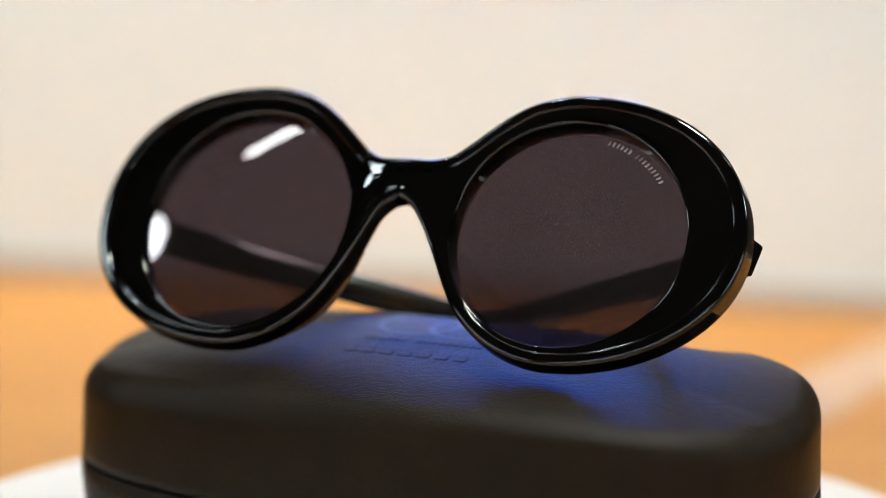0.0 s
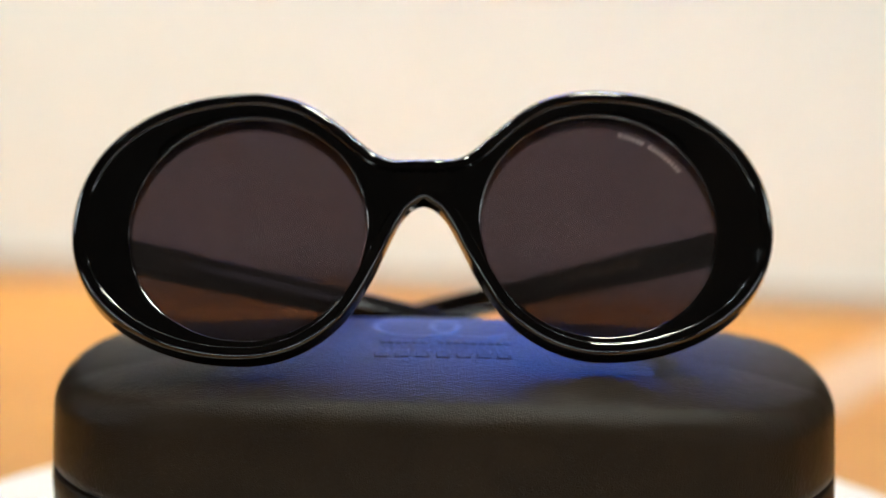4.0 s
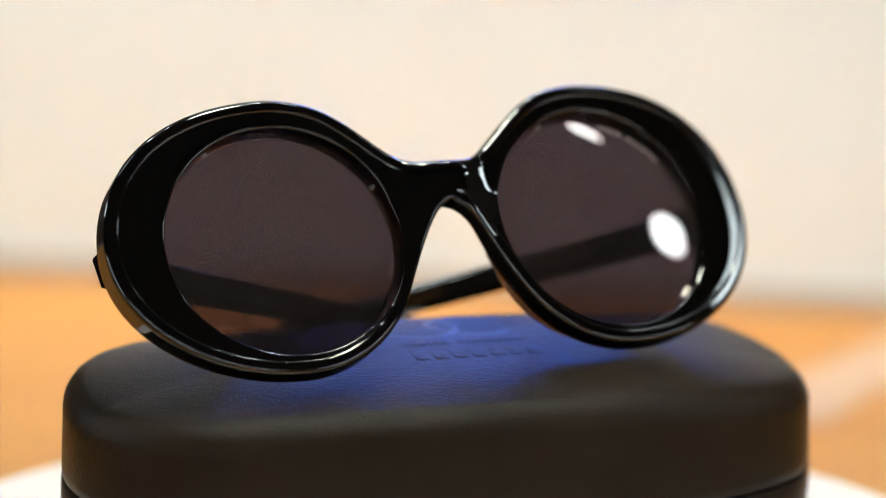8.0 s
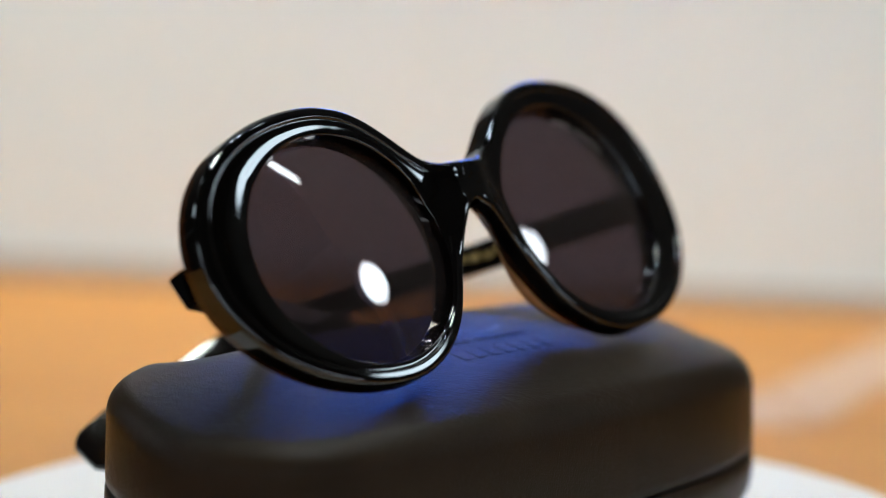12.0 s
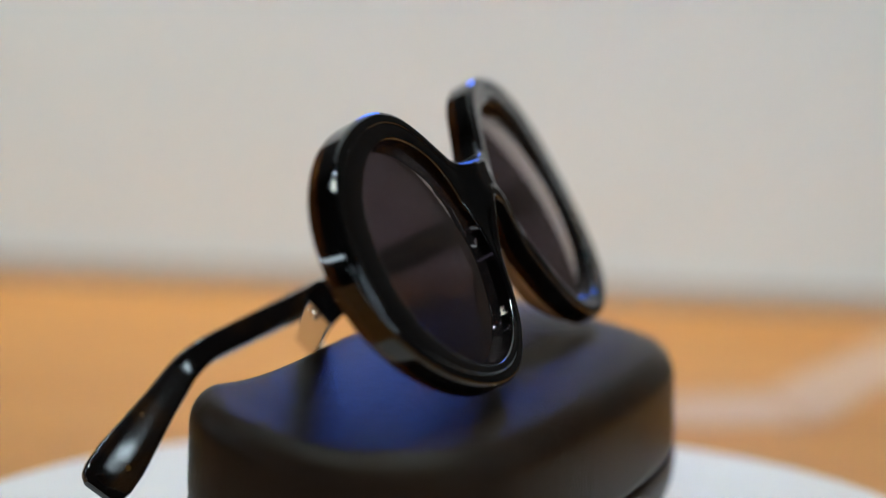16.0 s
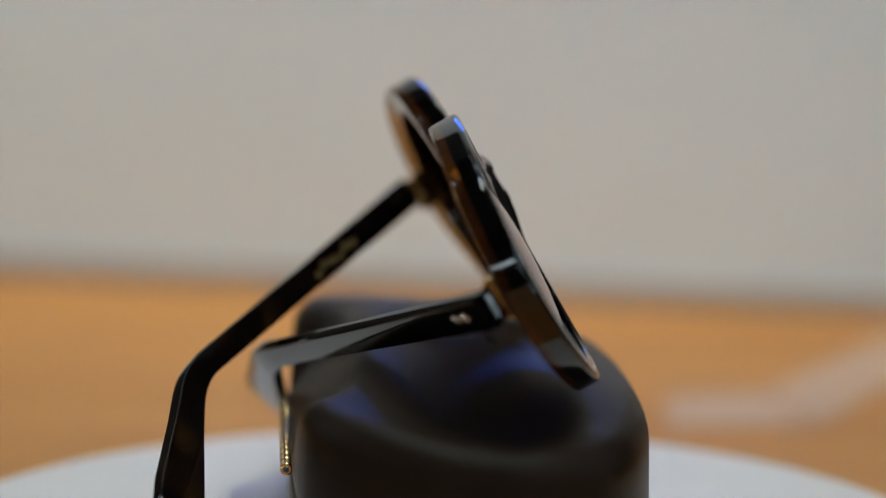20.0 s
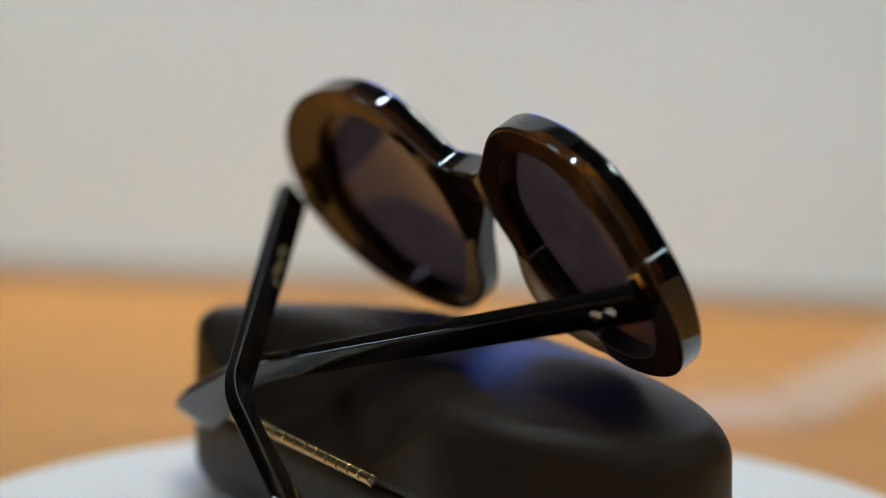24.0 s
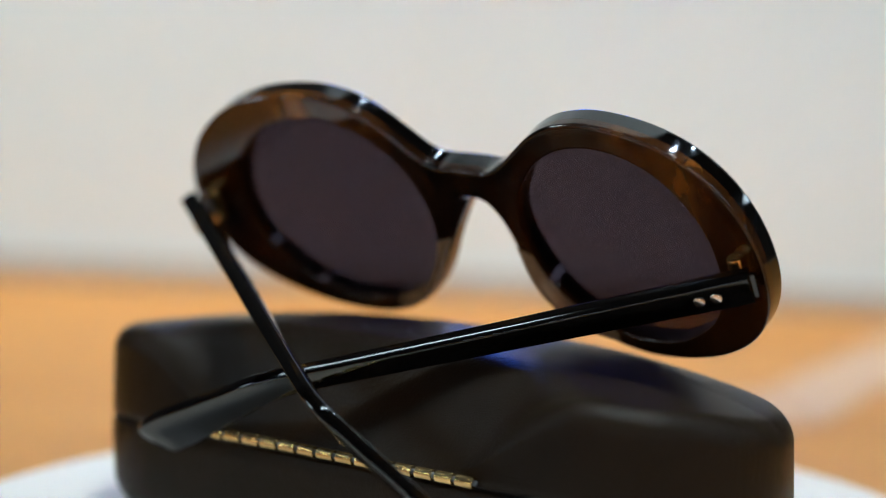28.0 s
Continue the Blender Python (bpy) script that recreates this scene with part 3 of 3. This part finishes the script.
def temple_path(h, b, e, n=46):
    """From the hinge h past the bend b to the end e, with a soft corner."""
    h, b, e = (np.array(v, float) for v in (h, b, e))
    p0, p1 = h + (b - h) * 0.925, b + (e - b) * 0.18
    a = h + (p0 - h) * np.linspace(0, 1, 18)[:, None]
    t = np.linspace(0, 1, 14)[1:-1, None]
    c = (1 - t) ** 2 * p0 + 2 * (1 - t) * t * b + t ** 2 * p1
    d = p1 + (e - p1) * np.linspace(0, 1, 26)[:, None] ** 0.7
    return np.concatenate([a, c, d])


def temple_solid(path, lean, sign, lo, hi):
    """A blade along the path, its outer face looking down by lean degrees; lo and hi: the part of its thickness that this layer takes, from the inner face outwards."""
    s = np.concatenate([[0], np.cumsum(np.linalg.norm(np.diff(path, axis=0), axis=1))])
    u = s / s[-1]
    tan = np.gradient(path, axis=0)
    tan /= np.linalg.norm(tan, axis=1)[:, None]
    rings = []
    for i in range(len(path)):
        up = np.array([0, 0, 1.0]) - tan[i] * tan[i][2]
        up /= np.linalg.norm(up)
        side = np.cross(tan[i], up) * sign              # points to the outer face
        roll = radians(lean) * (1 + 0.2 * u[i])
        side, up = side * math.cos(roll) - up * math.sin(roll), up * math.cos(roll) + side * math.sin(roll)
        h = np.interp(u[i], [0, 0.08, 0.35, 0.66, 0.80, 0.93, 0.97, 0.99, 1.0], [7.3, 7.0, 6.1, 5.6, 7.7, 11.0, 10.9, 9.5, 6.6])
        th = np.interp(u[i], [0, 0.3, 0.66, 0.9, 0.985, 1.0], [3.8, 3.5, 3.1, 2.9, 2.6, 1.5])
        ring = []
        r = min(0.55, th * 0.3)
        for cx, cz, start in ((1, 1, 0), (-1, 1, 90), (-1, -1, 180), (1, -1, 270)):
            for k in range(5):
                a = radians(start + 22.5 * k)
                y = np.clip(cx * (th / 2 - r) + r * math.cos(a), (lo - 0.5) * th, (hi - 0.5) * th)
                ring.append(path[i] + side * y + up * (cz * (h / 2 - r) + r * math.sin(a)))
        rings.append(np.array(ring) * MM)
    return loft(rings)


def sunglasses():
    t = thing("sunglasses", GLASSES_AT, "oversized round glossy black sunglasses with smoke lenses, half folded", "sunglasses")
    P, front, back, split, seam = frame_surfaces()
    rim = part("frame_front", mesh_of("frame_front", *sheet_solid(P, front, split, seam), BLACK), t, "glossy black acetate frame front", sharp=50)
    under = part("frame_back", mesh_of("frame_back", *sheet_solid(P, split + 0.02, back, seam), AMBER), t, "amber brown acetate layer behind the frame", sharp=50)
    for ob in (rim, under):
        flat = ob.modifiers.new("weighted_normals", "WEIGHTED_NORMAL")
        flat.keep_sharp, flat.weight = True, 50
    for sx in (-1, 1):
        me = mesh_of("lens", *lens_mesh(sx), LENS_FRONT)
        me.materials.append(LENS_BACK)
        for f in me.polygons:
            f.material_index = 0 if f.normal.y < 0 else 1
        lens = part("lens", me, t, "smoke grey tinted lens", sharp=60)
        part("nose_pad", mesh_of("nose_pad", *nose_pad(sx), PAD), t, "translucent pale amber nose pad")
        if sx == 1:
            n = 16
            for i in range(n):
                if i == 6:
                    continue
                a = radians(76 - 38.5 * i / (n - 1))
                rad = 21.6
                vs, fs = [], []
                for da, dr in ((-0.2, -0.52), (0.2, -0.52), (0.2, 0.52), (-0.2, 0.52)):
                    x, z = (rad + dr) * math.cos(a) + da * math.sin(a), (rad + dr) * math.sin(a) - da * math.cos(a)
                    y = -1.2 + (x * x + z * z) / (2 * LENS_RADIUS) - LENS_A ** 2 / (2 * LENS_RADIUS) + 2 * BEND * LENS_X * x + BEND * LENS_X ** 2
                    vs += [((LENS_X + x) * MM, (y - 0.03) * MM, z * MM)]
                for v in list(vs):
                    vs.append((v[0], v[1] - 0.05 * MM, v[2]))
                fs = [(0, 1, 2, 3), (7, 6, 5, 4), (0, 1, 5, 4), (1, 2, 6, 5), (2, 3, 7, 6), (3, 0, 4, 7)]
                part("print_bar", mesh_of("print_bar", vs, fs, PRINT, False), lens)

    # temples: the one by the viewer's right lens crosses over behind the case, the other rests on the lid
    arms = (((70.9, 10.4, 2.0), (-6.0, 69.0, 5.0), (-46.5, 82.4, -10.6), 1, 13.5), ((-70.5, 10.2, 1.4), (20.0, 55.2, -4.4), (53.6, 61.6, -20.4), -1, 13.0))
    for h, b, e, sx, lean in arms:
        path = temple_path(h, b, e)
        arm = part("temple", mesh_of("temple", *temple_solid(path, lean, sx, 0.42, 1.0), BLACK), t, "glossy black temple with a flared end", sharp=60)
        part("inner_layer", mesh_of("inner_layer", *temple_solid(path, lean, sx, 0.0, 0.415), TORTOISE), arm, "tortoise inner layer of the temple", sharp=60)
        hinge_at = np.array([sx * 66.4, 7.8, 1.6])
        prof = [(0.3, -4.2), (1.5, -4.1), (1.6, -3.8), (1.6, -1.6), (1.4, -1.45), (1.4, -1.3), (1.6, -1.2), (1.6, 1.2), (1.4, 1.3), (1.4, 1.45), (1.6, 1.6), (1.6, 3.8), (1.5, 4.1), (0.3, 4.2)]
        part("hinge_barrel", mesh_of("hinge_barrel", *lathe([(a * MM, z * MM) for a, z in prof], 18, (0, 0, 1), hinge_at * MM), GOLD), t, "brass hinge barrel", sharp=40)
        d = (np.array(b) - np.array(h))
        d /= np.linalg.norm(d)
        side = np.cross(d, (0, 0, 1.0)) * sx
        side /= np.linalg.norm(side)
        for along, dz in ((7.0, 0.0), (10.4, 0.0)):
            at = np.array(h) + d * along + side * 2.1 + np.array([0, 0, dz])
            part("rivet", mesh_of("rivet", *lathe([(0.01 * MM, -0.5 * MM), (1.15 * MM, -0.4 * MM), (1.15 * MM, 0.1 * MM), (0.9 * MM, 0.25 * MM), (0.01 * MM, 0.3 * MM)], 16, side, at * MM), SILVER), arm)
        cap = np.array(h) - d * 0.05
        vs, fs = block(-1.0 * MM, 0.0, -0.55 * MM, 0.55 * MM, -2.6 * MM, 2.6 * MM)
        turn = Matrix(((d[0], side[0], 0), (d[1], side[1], 0), (d[2], side[2], 1)))
        part("end_plate", mesh_of("end_plate", [turn @ v + Vector(cap * MM) for v in vs], fs, BLACK, False), arm, "black core at the temple's hinge end")
        if sx == 1:
            for i in range(6):
                at = np.array(h) + d * (30 + i * 3.2) - side * 2.02 + np.array([0, 0, 0.6 * math.sin(i * 2.1)])
                vs, fs = block(-1.2 * MM, 1.2 * MM, -0.06 * MM, 0.06 * MM, -0.8 * MM, 0.8 * MM)
                part("gilt_bar", mesh_of("gilt_bar", [turn @ v + Vector(at * MM) for v in vs], fs, GILT, False), arm)
        # small nickel studs standing in for light glints on the frame's side
        for dz in (-1.6, 1.6):
            at = np.array([sx * 72.0, BEND * 72.0 ** 2 - 0.8, 1.8 + dz])
            part("side_glint", mesh_of("side_glint", *lathe([(0.01 * MM, -0.6 * MM), (0.42 * MM, -0.5 * MM), (0.42 * MM, 0.1 * MM), (0.01 * MM, 0.16 * MM)], 14, (sx, 0, 0), at * MM), SILVER), t)
    return t


GLASSES = sunglasses()


# ---- what turns ----
def motions():
    times = (0.0, 4.0, 8.0, 12.0, 16.0, 20.0, 24.0, 28.0)
    for ob in (CASE, GLASSES):
        rest = ob.matrix_basis.copy()
        walk(ob, [(t, pose(0, 0, 0, 0, 0, SPIN * (t - FRONTAL)) @ rest) for t in times])
    walk(PLATE, [(t, pose(0, 0, -TABLE_Z, 0, 0, SPIN * (t - FRONTAL))) for t in times])


motions()
